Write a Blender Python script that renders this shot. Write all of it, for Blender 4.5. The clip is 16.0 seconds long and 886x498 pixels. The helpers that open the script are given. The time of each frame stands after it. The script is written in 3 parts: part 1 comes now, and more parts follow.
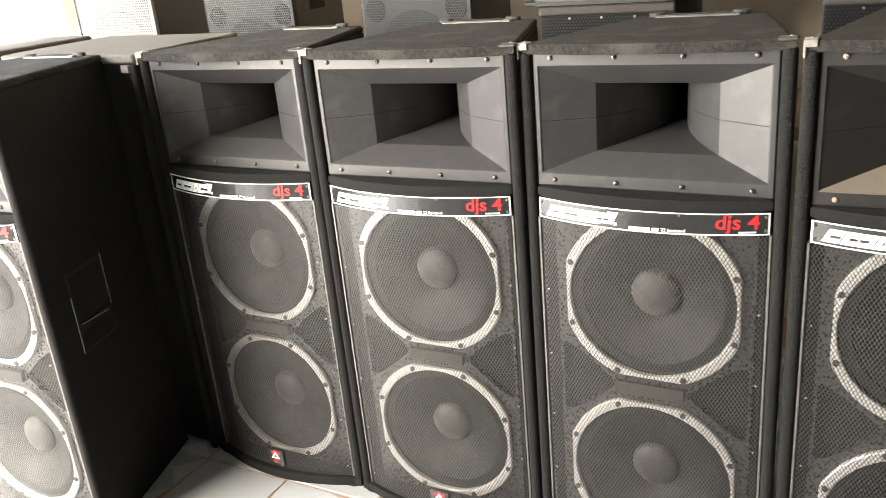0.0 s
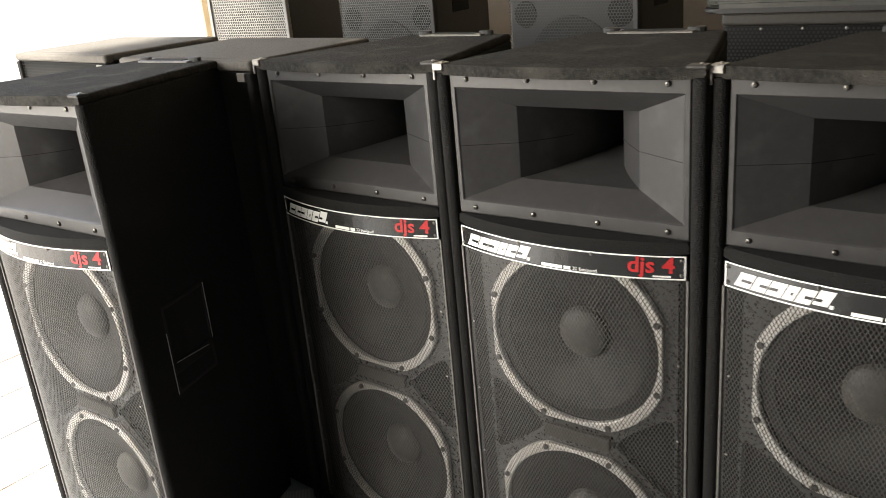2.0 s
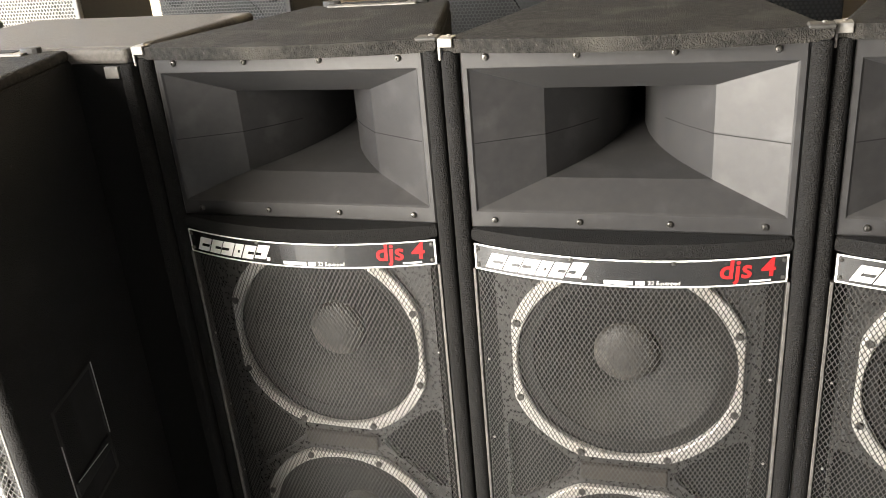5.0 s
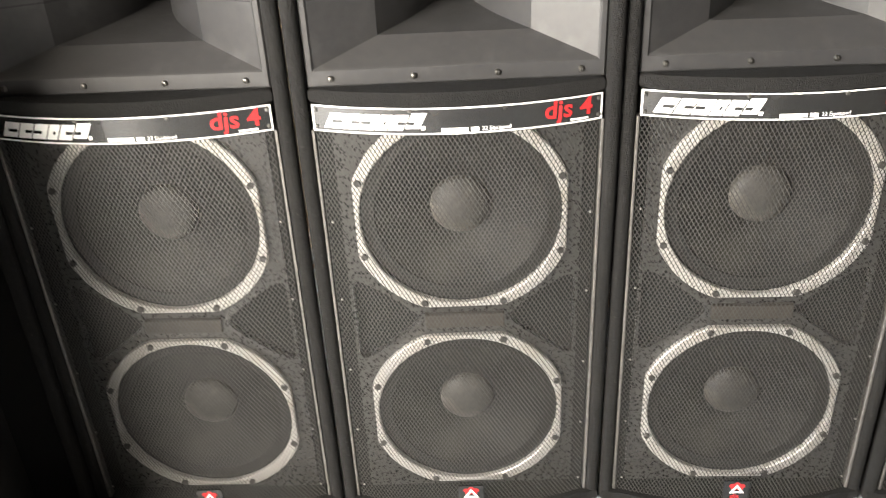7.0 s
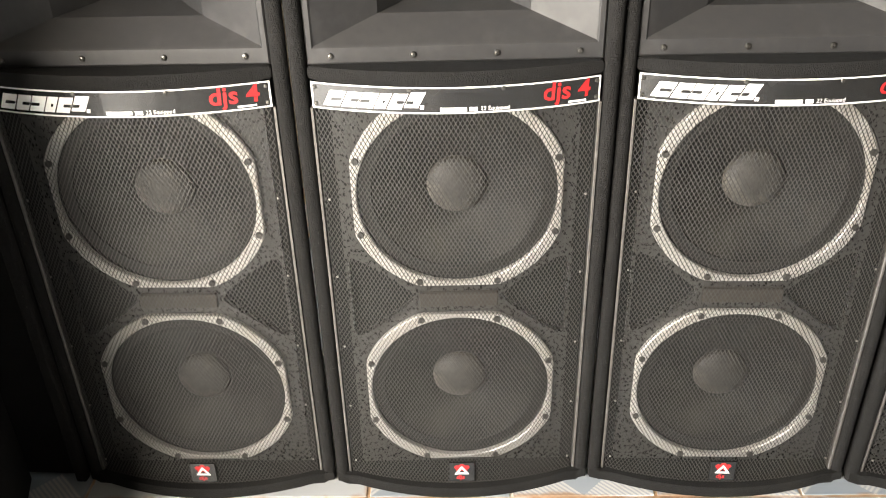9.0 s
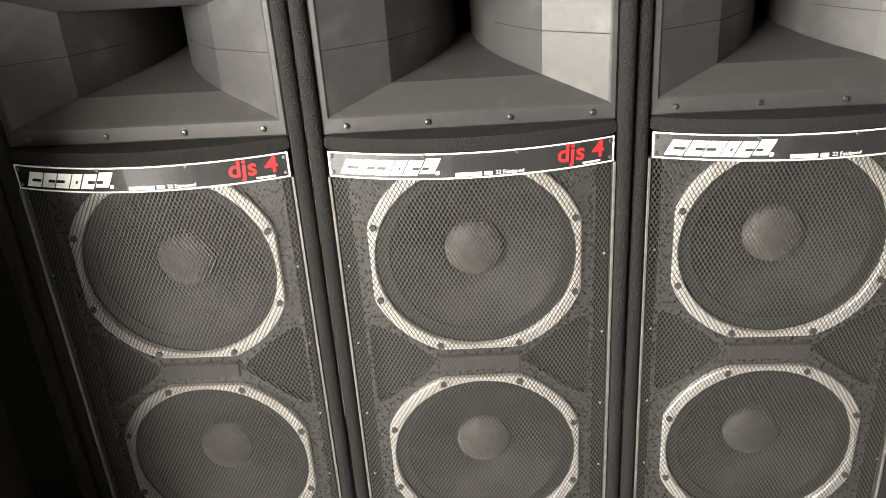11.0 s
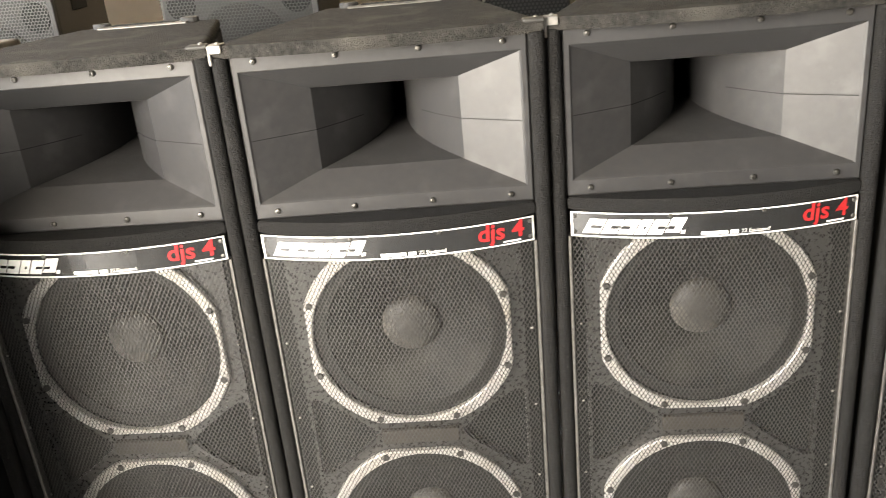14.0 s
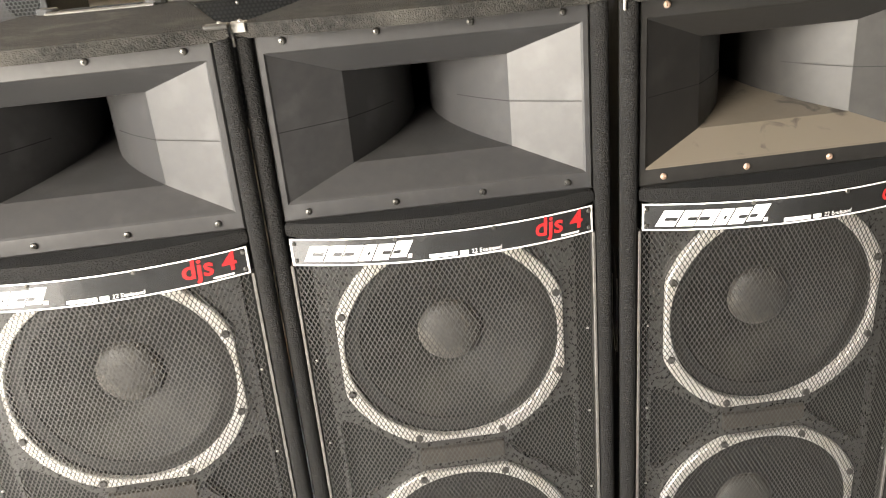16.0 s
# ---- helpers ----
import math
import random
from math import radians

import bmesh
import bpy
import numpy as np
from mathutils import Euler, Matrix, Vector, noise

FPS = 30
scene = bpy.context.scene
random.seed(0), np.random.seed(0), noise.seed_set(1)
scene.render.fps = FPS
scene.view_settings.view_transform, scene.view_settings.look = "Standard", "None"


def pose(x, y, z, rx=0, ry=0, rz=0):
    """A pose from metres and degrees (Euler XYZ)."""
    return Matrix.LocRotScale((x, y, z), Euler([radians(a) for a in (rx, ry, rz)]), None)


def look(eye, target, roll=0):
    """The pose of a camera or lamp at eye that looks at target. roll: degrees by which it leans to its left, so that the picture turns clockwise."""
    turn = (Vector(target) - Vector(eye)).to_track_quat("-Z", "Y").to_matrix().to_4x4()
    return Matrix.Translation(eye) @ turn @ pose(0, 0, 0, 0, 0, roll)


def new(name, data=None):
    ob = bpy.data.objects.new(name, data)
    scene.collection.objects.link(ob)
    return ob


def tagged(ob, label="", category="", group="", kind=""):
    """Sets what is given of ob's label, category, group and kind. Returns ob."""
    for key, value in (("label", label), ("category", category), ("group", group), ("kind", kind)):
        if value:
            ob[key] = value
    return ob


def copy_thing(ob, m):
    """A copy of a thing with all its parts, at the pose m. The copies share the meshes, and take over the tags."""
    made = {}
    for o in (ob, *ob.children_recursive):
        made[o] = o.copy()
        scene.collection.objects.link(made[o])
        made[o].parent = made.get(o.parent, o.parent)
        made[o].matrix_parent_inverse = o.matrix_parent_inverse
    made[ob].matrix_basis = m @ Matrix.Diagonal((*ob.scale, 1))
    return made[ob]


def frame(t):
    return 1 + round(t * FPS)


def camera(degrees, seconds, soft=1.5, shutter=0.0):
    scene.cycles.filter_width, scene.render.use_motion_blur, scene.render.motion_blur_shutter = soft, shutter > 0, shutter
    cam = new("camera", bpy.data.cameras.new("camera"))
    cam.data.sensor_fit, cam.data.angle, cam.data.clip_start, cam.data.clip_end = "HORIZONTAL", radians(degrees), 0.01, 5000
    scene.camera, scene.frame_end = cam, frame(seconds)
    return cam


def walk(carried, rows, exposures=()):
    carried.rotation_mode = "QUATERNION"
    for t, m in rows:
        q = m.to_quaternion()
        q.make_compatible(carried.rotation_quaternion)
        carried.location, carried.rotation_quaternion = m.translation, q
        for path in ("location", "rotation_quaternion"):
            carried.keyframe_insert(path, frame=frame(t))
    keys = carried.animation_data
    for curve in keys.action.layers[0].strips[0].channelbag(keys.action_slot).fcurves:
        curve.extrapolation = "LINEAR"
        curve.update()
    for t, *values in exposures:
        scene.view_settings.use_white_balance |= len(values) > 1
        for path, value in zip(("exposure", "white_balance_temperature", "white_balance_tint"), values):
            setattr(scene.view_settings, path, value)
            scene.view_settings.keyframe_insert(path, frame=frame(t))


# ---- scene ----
cam = camera(55.7, 16.0, soft=0.7, shutter=0.4)
METRES, EYE, TILT, LEAN, TURN = 2.0, 1.49, 0.0, 0.0, 0.0
ROWS = [
    (0.0, 0.0007, 0.0119, -0.0229, -1.72, -20.72, 5.0),
    (0.5, -0.0076, 0.0392, -0.0255, 0.36, -20.63, 5.27),
    (1.0, -0.008, 0.101, -0.024, 3.04, -20.47, 5.43),
    (1.5, -0.0009, 0.1572, -0.0215, 6.75, -19.96, 5.31),
    (2.0, -0.0158, 0.1931, -0.0296, 7.88, -19.93, 4.91),
    (2.5, -0.0794, 0.2348, -0.0245, 4.73, -20.62, 4.7),
    (3.0, -0.1425, 0.2631, -0.0289, -0.69, -21.38, 4.49),
    (5.5, -0.2974, 0.4011, -0.0418, -16.68, -24.01, 4.44),
    (6.0, -0.3325, 0.3648, -0.0524, -22.46, -24.95, 4.25),
    (6.5, -0.3404, 0.3571, -0.0679, -25.4, -26.65, 4.34),
    (7.0, -0.3341, 0.3676, -0.0783, -28.0, -28.83, 2.5),
    (7.5, -0.3298, 0.3809, -0.0894, -29.57, -31.03, -0.16),
    (8.0, -0.3289, 0.3846, -0.0898, -30.03, -32.33, -0.83),
    (8.5, -0.3328, 0.376, -0.0841, -29.8, -31.75, 0.1),
    (9.0, -0.3426, 0.3659, -0.0769, -28.24, -30.13, 1.28),
    (11.5, -0.3362, 0.3624, -0.0706, -27.31, -25.48, 3.89),
    (12.0, -0.339, 0.3539, -0.0629, -27.13, -24.77, 4.35),
    (12.5, -0.3398, 0.344, -0.0616, -27.29, -23.64, 4.36),
    (13.0, -0.3391, 0.3356, -0.0573, -27.35, -23.09, 4.69),
    (13.5, -0.3168, 0.3234, -0.0584, -26.97, -22.36, 5.23),
    (14.0, -0.2728, 0.309, -0.0535, -26.41, -21.85, 4.9),
    (14.5, -0.2248, 0.2926, -0.0514, -27.9, -21.54, 4.87),
    (15.0, -0.1889, 0.2804, -0.056, -30.99, -21.16, 4.36),
    (15.5, -0.1602, 0.2787, -0.0603, -33.65, -21.22, 4.07),
    (16.0, -0.126, 0.3114, -0.068, -35.46, -22.75, 4.76),
]
walk(cam, [(t, pose(0, 0, EYE, TILT, LEAN, TURN) @ pose(METRES * x, METRES * y, METRES * z, 90 + pitch, roll, yaw)) for t, x, y, z, yaw, pitch, roll in ROWS],
     exposures=[(0.0, 3.95, 7200, 10), (0.5, 3.7, 7200, 10), (1.0, 3.4, 7200, 10), (1.5, 2.95, 7200, 10), (2.0, 2.5, 7150, 10), (2.6, 2.63, 7150, 10), (3.2, 3.03, 7150, 10), (5.5, 3.7, 7200, 10), (6.5, 3.84, 7200, 10), (9.0, 3.7, 7350, 10), (11.5, 3.8, 7200, 10), (14.0, 3.83, 7400, 10), (15.0, 3.63, 7400, 10), (16.0, 3.97, 7350, 10)])

# The shop's axes: U runs along the row of loudspeakers, N runs to the back wall.
AXIS = radians(-30)
UX, UY = math.cos(AXIS), math.sin(AXIS)


def plan(u, n, z=0.0, turn=0.0):
    """A pose in the shop from its own axes; turn in degrees against the row."""
    return pose(u * UX - n * UY, u * UY + n * UX, z, 0, 0, -30 + turn)


# ---- world, sun, large lights, exposure ----
SUN_TRAVEL = Vector((0.52 * UX - 0.40 * UY, 0.52 * UY + 0.40 * UX, -0.75)).normalized()
world = bpy.data.worlds.new("world")
scene.world = world
world.use_nodes = True
wn = world.node_tree.nodes
sky = wn.new("ShaderNodeTexSky")
sky.sky_type, sky.sun_disc = "NISHITA", False
sky.sun_elevation = math.asin(-SUN_TRAVEL.z)
sky.sun_rotation = math.atan2(-SUN_TRAVEL.x, -SUN_TRAVEL.y)
wn["Background"].inputs["Strength"].default_value = 0.10
world.node_tree.links.new(sky.outputs["Color"], wn["Background"].inputs["Color"])

sun = new("sun", bpy.data.lights.new("sun", "SUN"))
sun.data.energy, sun.data.angle, sun.data.color = 4.0, radians(5), (1.0, 0.96, 0.90)
sun.matrix_world = look((0, 0, 8), Vector((0, 0, 8)) + SUN_TRAVEL)


def opening_lamp(u, n, z, width, height, watts, tint, turn, tilt=90):
    lamp = new("opening_light", bpy.data.lights.new("opening_light", "AREA"))
    lamp.data.shape, lamp.data.size, lamp.data.size_y = "RECTANGLE", width, height
    lamp.data.energy, lamp.data.color = watts, tint
    lamp.matrix_world = plan(u, n, z, turn) @ pose(0, 0, 0, tilt)
    return lamp


# Two added area lamps stand in for the sky let in by the open shop front on the left; the first stands inside it,
# turned to the row.
opening_lamp(-3.00, -0.95, 1.75, 1.7, 2.2, 40, (1.0, 0.968, 0.93), -45)
opening_lamp(-3.80, 2.25, 1.60, 1.5, 2.6, 1.5, (1.0, 0.97, 0.93), -90)


# ---- materials ----
def nodes_of(name):
    m = bpy.data.materials.new(name)
    m.use_nodes = True
    return m, m.node_tree.nodes, m.node_tree.links


def surface(name, colour, second, scale=40.0, rough=0.6, metal=0.0, bump=0.0, bump_scale=300.0, stain=None,
            stain_scale=3.0, stain_at=(0.5, 0.7), rough_vary=0.08, object_vary=0.0, ior=1.5, deep=0.002, speck=None, speck_scale=70.0, speck_at=(0.66, 0.74)):
    """Two tones of grain, an optional stain at a larger scale, fine relief."""
    m, ns, ln = nodes_of(name)
    b = ns["Principled BSDF"]
    tc = ns.new("ShaderNodeTexCoord")
    grain = ns.new("ShaderNodeTexNoise")
    grain.inputs["Scale"].default_value, grain.inputs["Detail"].default_value = scale, 6
    ln.new(tc.outputs["Object"], grain.inputs["Vector"])
    mix = ns.new("ShaderNodeMix")
    mix.data_type = "RGBA"
    mix.inputs["A"].default_value, mix.inputs["B"].default_value = (*colour, 1), (*second, 1)
    ramp = ns.new("ShaderNodeMapRange")
    ramp.inputs["From Min"].default_value, ramp.inputs["From Max"].default_value = 0.3, 0.7
    ln.new(grain.outputs["Fac"], ramp.inputs["Value"])
    ln.new(ramp.outputs["Result"], mix.inputs["Factor"])
    out = mix.outputs["Result"]
    if stain:
        big = ns.new("ShaderNodeTexNoise")
        big.inputs["Scale"].default_value, big.inputs["Detail"].default_value = stain_scale, 5
        ln.new(tc.outputs["Object"], big.inputs["Vector"])
        mr = ns.new("ShaderNodeMapRange")
        mr.inputs["From Min"].default_value, mr.inputs["From Max"].default_value = stain_at
        ln.new(big.outputs["Fac"], mr.inputs["Value"])
        mx = ns.new("ShaderNodeMix")
        mx.data_type = "RGBA"
        mx.inputs["B"].default_value = (*stain, 1)
        ln.new(out, mx.inputs["A"])
        ln.new(mr.outputs["Result"], mx.inputs["Factor"])
        out = mx.outputs["Result"]
    if speck:
        lint = ns.new("ShaderNodeTexNoise")
        lint.inputs["Scale"].default_value, lint.inputs["Detail"].default_value = speck_scale, 2
        ln.new(tc.outputs["Object"], lint.inputs["Vector"])
        cut = ns.new("ShaderNodeMapRange")
        cut.inputs["From Min"].default_value, cut.inputs["From Max"].default_value = speck_at
        ln.new(lint.outputs["Fac"], cut.inputs["Value"])
        ms = ns.new("ShaderNodeMix")
        ms.data_type = "RGBA"
        ms.inputs["B"].default_value = (*speck, 1)
        ln.new(out, ms.inputs["A"])
        ln.new(cut.outputs["Result"], ms.inputs["Factor"])
        out = ms.outputs["Result"]
    if object_vary:
        info = ns.new("ShaderNodeObjectInfo")
        hv = ns.new("ShaderNodeHueSaturation")
        vr = ns.new("ShaderNodeMapRange")
        vr.inputs["To Min"].default_value, vr.inputs["To Max"].default_value = 1 - object_vary, 1 + object_vary
        ln.new(info.outputs["Random"], vr.inputs["Value"])
        ln.new(vr.outputs["Result"], hv.inputs["Value"])
        ln.new(out, hv.inputs["Color"])
        out = hv.outputs["Color"]
    ln.new(out, b.inputs["Base Color"])
    rr = ns.new("ShaderNodeMapRange")
    rr.inputs["To Min"].default_value, rr.inputs["To Max"].default_value = rough - rough_vary, rough + rough_vary
    ln.new(grain.outputs["Fac"], rr.inputs["Value"])
    ln.new(rr.outputs["Result"], b.inputs["Roughness"])
    b.inputs["Metallic"].default_value = metal
    b.inputs["IOR"].default_value = ior
    if bump:
        fine = ns.new("ShaderNodeTexNoise")
        fine.inputs["Scale"].default_value, fine.inputs["Detail"].default_value = bump_scale, 3
        ln.new(tc.outputs["Object"], fine.inputs["Vector"])
        bp = ns.new("ShaderNodeBump")
        bp.inputs["Strength"].default_value, bp.inputs["Distance"].default_value = bump, deep
        ln.new(fine.outputs["Fac"], bp.inputs["Height"])
        ln.new(bp.outputs["Normal"], b.inputs["Normal"])
    return m


CARPET = surface("black_carpet", (0.006, 0.006, 0.006), (0.013, 0.0126, 0.0122), 220, 0.95, ior=1.35, bump=1.0, bump_scale=420, deep=0.004,
                 stain=(0.018, 0.0172, 0.016), stain_scale=9, stain_at=(0.55, 0.9),
                 speck=(0.045, 0.043, 0.04), speck_scale=150, speck_at=(0.70, 0.80))
CARPET_TOP = surface("dusty_black_carpet", (0.010, 0.0097, 0.009), (0.036, 0.034, 0.031), 120, 0.95, ior=1.3, bump=1.0, bump_scale=400, deep=0.004,
                     stain=(0.055, 0.052, 0.046), stain_scale=13, stain_at=(0.52, 0.8),
                     speck=(0.08, 0.075, 0.067), speck_scale=140, speck_at=(0.66, 0.78))
CARPET_BROWN = surface("brown_dusty_carpet", (0.075, 0.069, 0.061), (0.115, 0.106, 0.094), 160, 0.95, bump=0.8, bump_scale=380,
                       stain=(0.26, 0.24, 0.21), stain_scale=5, stain_at=(0.6, 0.8))


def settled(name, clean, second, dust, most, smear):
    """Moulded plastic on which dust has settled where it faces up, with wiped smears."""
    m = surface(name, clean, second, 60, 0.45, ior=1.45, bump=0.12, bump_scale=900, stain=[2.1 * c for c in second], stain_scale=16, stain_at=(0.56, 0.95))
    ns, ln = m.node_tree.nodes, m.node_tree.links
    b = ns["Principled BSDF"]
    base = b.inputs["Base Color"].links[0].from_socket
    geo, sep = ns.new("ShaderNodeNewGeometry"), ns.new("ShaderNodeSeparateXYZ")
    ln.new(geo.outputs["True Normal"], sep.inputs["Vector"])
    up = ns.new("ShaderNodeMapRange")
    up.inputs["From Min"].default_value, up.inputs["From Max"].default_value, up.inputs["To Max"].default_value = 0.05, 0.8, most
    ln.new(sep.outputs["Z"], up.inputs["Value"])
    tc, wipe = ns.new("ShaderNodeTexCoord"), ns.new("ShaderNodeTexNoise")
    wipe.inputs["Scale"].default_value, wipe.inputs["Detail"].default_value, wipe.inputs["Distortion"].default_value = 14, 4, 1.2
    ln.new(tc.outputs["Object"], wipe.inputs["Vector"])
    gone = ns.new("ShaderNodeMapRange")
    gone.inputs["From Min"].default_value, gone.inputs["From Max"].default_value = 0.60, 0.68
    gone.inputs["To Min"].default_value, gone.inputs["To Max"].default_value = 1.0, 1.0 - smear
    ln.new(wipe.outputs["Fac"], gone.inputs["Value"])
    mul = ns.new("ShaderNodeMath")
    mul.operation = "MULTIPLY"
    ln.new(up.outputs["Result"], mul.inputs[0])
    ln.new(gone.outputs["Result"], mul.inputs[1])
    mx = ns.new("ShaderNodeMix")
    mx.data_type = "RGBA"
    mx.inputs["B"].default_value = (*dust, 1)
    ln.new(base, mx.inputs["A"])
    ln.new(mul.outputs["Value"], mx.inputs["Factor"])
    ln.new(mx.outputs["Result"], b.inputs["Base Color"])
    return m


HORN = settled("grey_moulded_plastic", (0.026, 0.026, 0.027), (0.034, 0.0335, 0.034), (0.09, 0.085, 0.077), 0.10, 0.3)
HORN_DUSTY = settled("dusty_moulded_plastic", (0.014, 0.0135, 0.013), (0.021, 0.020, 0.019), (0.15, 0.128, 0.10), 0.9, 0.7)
SEAM = surface("dark_seam", (0.004, 0.004, 0.004), (0.008, 0.008, 0.008), 80, 0.8)
MESH = surface("black_steel_mesh", (0.032, 0.0309, 0.0294), (0.048, 0.0465, 0.0443), 90, 0.40, metal=0.0, rough_vary=0.1, ior=1.45,
               stain=(0.04, 0.0385, 0.036), stain_scale=6, stain_at=(0.55, 0.8))
TRIM = surface("worn_aluminium", (0.11, 0.106, 0.10), (0.18, 0.174, 0.163), 120, 0.5, metal=0.6, stain=(0.2, 0.19, 0.18),
               stain_scale=14, stain_at=(0.5, 0.75))
BAFFLE = surface("grey_painted_board", (0.020, 0.0195, 0.0188), (0.029, 0.0283, 0.0272), 130, 0.28, ior=1.6, bump=0.2, bump_scale=250,
                 stain=(0.022, 0.0215, 0.0207), stain_scale=6)
RING = surface("cast_aluminium_ring", (0.50, 0.49, 0.465), (0.62, 0.60, 0.57), 140, 0.45, metal=0.4, bump=0.2, bump_scale=500,
               stain=(0.46, 0.42, 0.36), stain_scale=18, stain_at=(0.5, 0.8))
CONE = surface("black_paper_cone", (0.0036, 0.0035, 0.0033), (0.007, 0.0068, 0.0064), 110, 0.6, ior=1.4, bump=0.4, bump_scale=320,
               stain=(0.036, 0.034, 0.029), stain_scale=8, stain_at=(0.5, 0.8))
CAP = surface("dusty_grey_dome", (0.026, 0.025, 0.023), (0.040, 0.038, 0.034), 90, 0.6, bump=0.15, bump_scale=300,
              stain=(0.085, 0.078, 0.066), stain_scale=12, object_vary=0.3)
SURROUND = surface("pleated_surround", (0.009, 0.009, 0.009), (0.018, 0.0175, 0.017), 90, 0.6, ior=1.35)
# Near-black for holes and recesses, with their shade put into the colour.
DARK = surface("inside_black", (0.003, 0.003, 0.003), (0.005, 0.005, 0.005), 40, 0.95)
BOLT = surface("dark_bolt", (0.05, 0.048, 0.045), (0.10, 0.095, 0.09), 200, 0.4, metal=0.6)
SCREW = surface("bright_screw", (0.26, 0.25, 0.235), (0.40, 0.385, 0.365), 200, 0.35, metal=0.85)
HORN_SCREW = surface("dark_zinc_screw", (0.07, 0.068, 0.063), (0.15, 0.145, 0.135), 260, 0.3, metal=0.8)
SCREW_RUST = surface("rusty_screw", (0.38, 0.24, 0.17), (0.55, 0.42, 0.34), 300, 0.5, metal=0.6)
PLATE = surface("black_name_plate", (0.012, 0.012, 0.012), (0.02, 0.02, 0.02), 30, 0.25, rough_vary=0.05, ior=1.65,
                stain=(0.03, 0.03, 0.03), stain_scale=9)
WHITE = surface("white_print", (0.78, 0.77, 0.75), (0.84, 0.83, 0.81), 90, 0.5)
RED = surface("red_print", (0.40, 0.014, 0.018), (0.48, 0.022, 0.024), 90, 0.5)
CORNER = surface("zinc_corner", (0.22, 0.213, 0.20), (0.33, 0.32, 0.30), 90, 0.45, metal=0.5, stain=(0.28, 0.26, 0.24),
                 stain_scale=30, stain_at=(0.5, 0.8))
# Right-hand corners turn from the light; that shade is put into the colour.
CORNER_DARK = surface("shaded_corner", (0.022, 0.021, 0.019), (0.04, 0.038, 0.035), 90, 0.6, stain=(0.18, 0.165, 0.15), stain_scale=40,
                      stain_at=(0.6, 0.8))
HANDLE = surface("scuffed_black_plastic", (0.003, 0.003, 0.003), (0.006, 0.006, 0.006), 60, 0.7, stain=(0.03, 0.03, 0.03),
                 stain_scale=60, stain_at=(0.64, 0.74))
SCRATCH = surface("bare_scratched_edge", (0.42, 0.42, 0.42), (0.58, 0.58, 0.57), 150, 0.5)
WALL = surface("cream_wall_paint", (0.56, 0.47, 0.34), (0.60, 0.51, 0.38), 12, 0.8, bump=0.25, bump_scale=60,
               stain=(0.50, 0.40, 0.27), stain_scale=2.2, stain_at=(0.5, 0.8))
# For walls out of view: dark so that they send little light back.
DIM_WALL = surface("dark_unseen_wall", (0.06, 0.05, 0.04), (0.09, 0.075, 0.06), 8, 0.7, bump=0.2, bump_scale=50)
# Ceiling out of view, darkened to weaken the light it returns.
CEILING = surface("dark_unseen_ceiling", (0.07, 0.069, 0.066), (0.09, 0.088, 0.084), 10, 0.85, bump=0.15, bump_scale=50)
GROUT = surface("orange_brown_grout", (0.33, 0.19, 0.10), (0.46, 0.31, 0.19), 35, 0.9, bump=0.5, bump_scale=200,
                stain=(0.6, 0.55, 0.48), stain_scale=5, stain_at=(0.5, 0.65))
# Dark stand-in for floor out of view, to hold down bounced light.
DARK_TILE = surface("low_bounce_tile", (0.10, 0.10, 0.098), (0.15, 0.148, 0.143), 9, 0.4, stain=(0.08, 0.07, 0.06), stain_scale=2)
CONCRETE = surface("pale_concrete", (0.52, 0.50, 0.47), (0.60, 0.58, 0.55), 6, 0.85, bump=0.3, bump_scale=40,
                   stain=(0.38, 0.36, 0.33), stain_scale=0.7)
DARK_MESH = surface("matt_black_mesh", (0.0055, 0.0055, 0.0055), (0.010, 0.010, 0.0098), 90, 0.6, ior=1.25)
SILVER_MESH = surface("silver_grey_mesh", (0.042, 0.042, 0.041), (0.062, 0.062, 0.0605), 90, 0.5)
MONITOR_BOARD = surface("grey_monitor_board", (0.010, 0.010, 0.0098), (0.016, 0.016, 0.0157), 60, 0.7)
GREY_MESH = surface("dark_grey_mesh", (0.008, 0.008, 0.008), (0.013, 0.013, 0.0127), 90, 0.5)
PALE = surface("pale_grey_paint", (0.15, 0.147, 0.14), (0.21, 0.206, 0.196), 60, 0.5)
BOX_BLACK = surface("black_vinyl", (0.014, 0.014, 0.014), (0.024, 0.023, 0.022), 150, 0.6, bump=0.3, bump_scale=500)
BOX_BROWN = surface("brown_grey_vinyl", (0.034, 0.0295, 0.025), (0.048, 0.042, 0.036), 120, 0.65, bump=0.3, bump_scale=450)
BARE_WOOD = surface("bare_pale_board", (0.30, 0.21, 0.13), (0.42, 0.31, 0.20), 60, 0.8, bump=0.5, bump_scale=200, stain=(0.12, 0.09, 0.07), stain_scale=60)
BRACE = surface("dark_brown_batten", (0.026, 0.0225, 0.018), (0.040, 0.034, 0.027), 60, 0.7, bump=0.2, bump_scale=200)
KHAKI = surface("olive_grey_housing", (0.024, 0.025, 0.020), (0.036, 0.037, 0.030), 60, 0.5, stain=(0.046, 0.045, 0.038), stain_scale=12)
BENCH = surface("bench_board", (0.16, 0.11, 0.07), (0.22, 0.16, 0.10), 14, 0.7, bump=0.2, bump_scale=80)


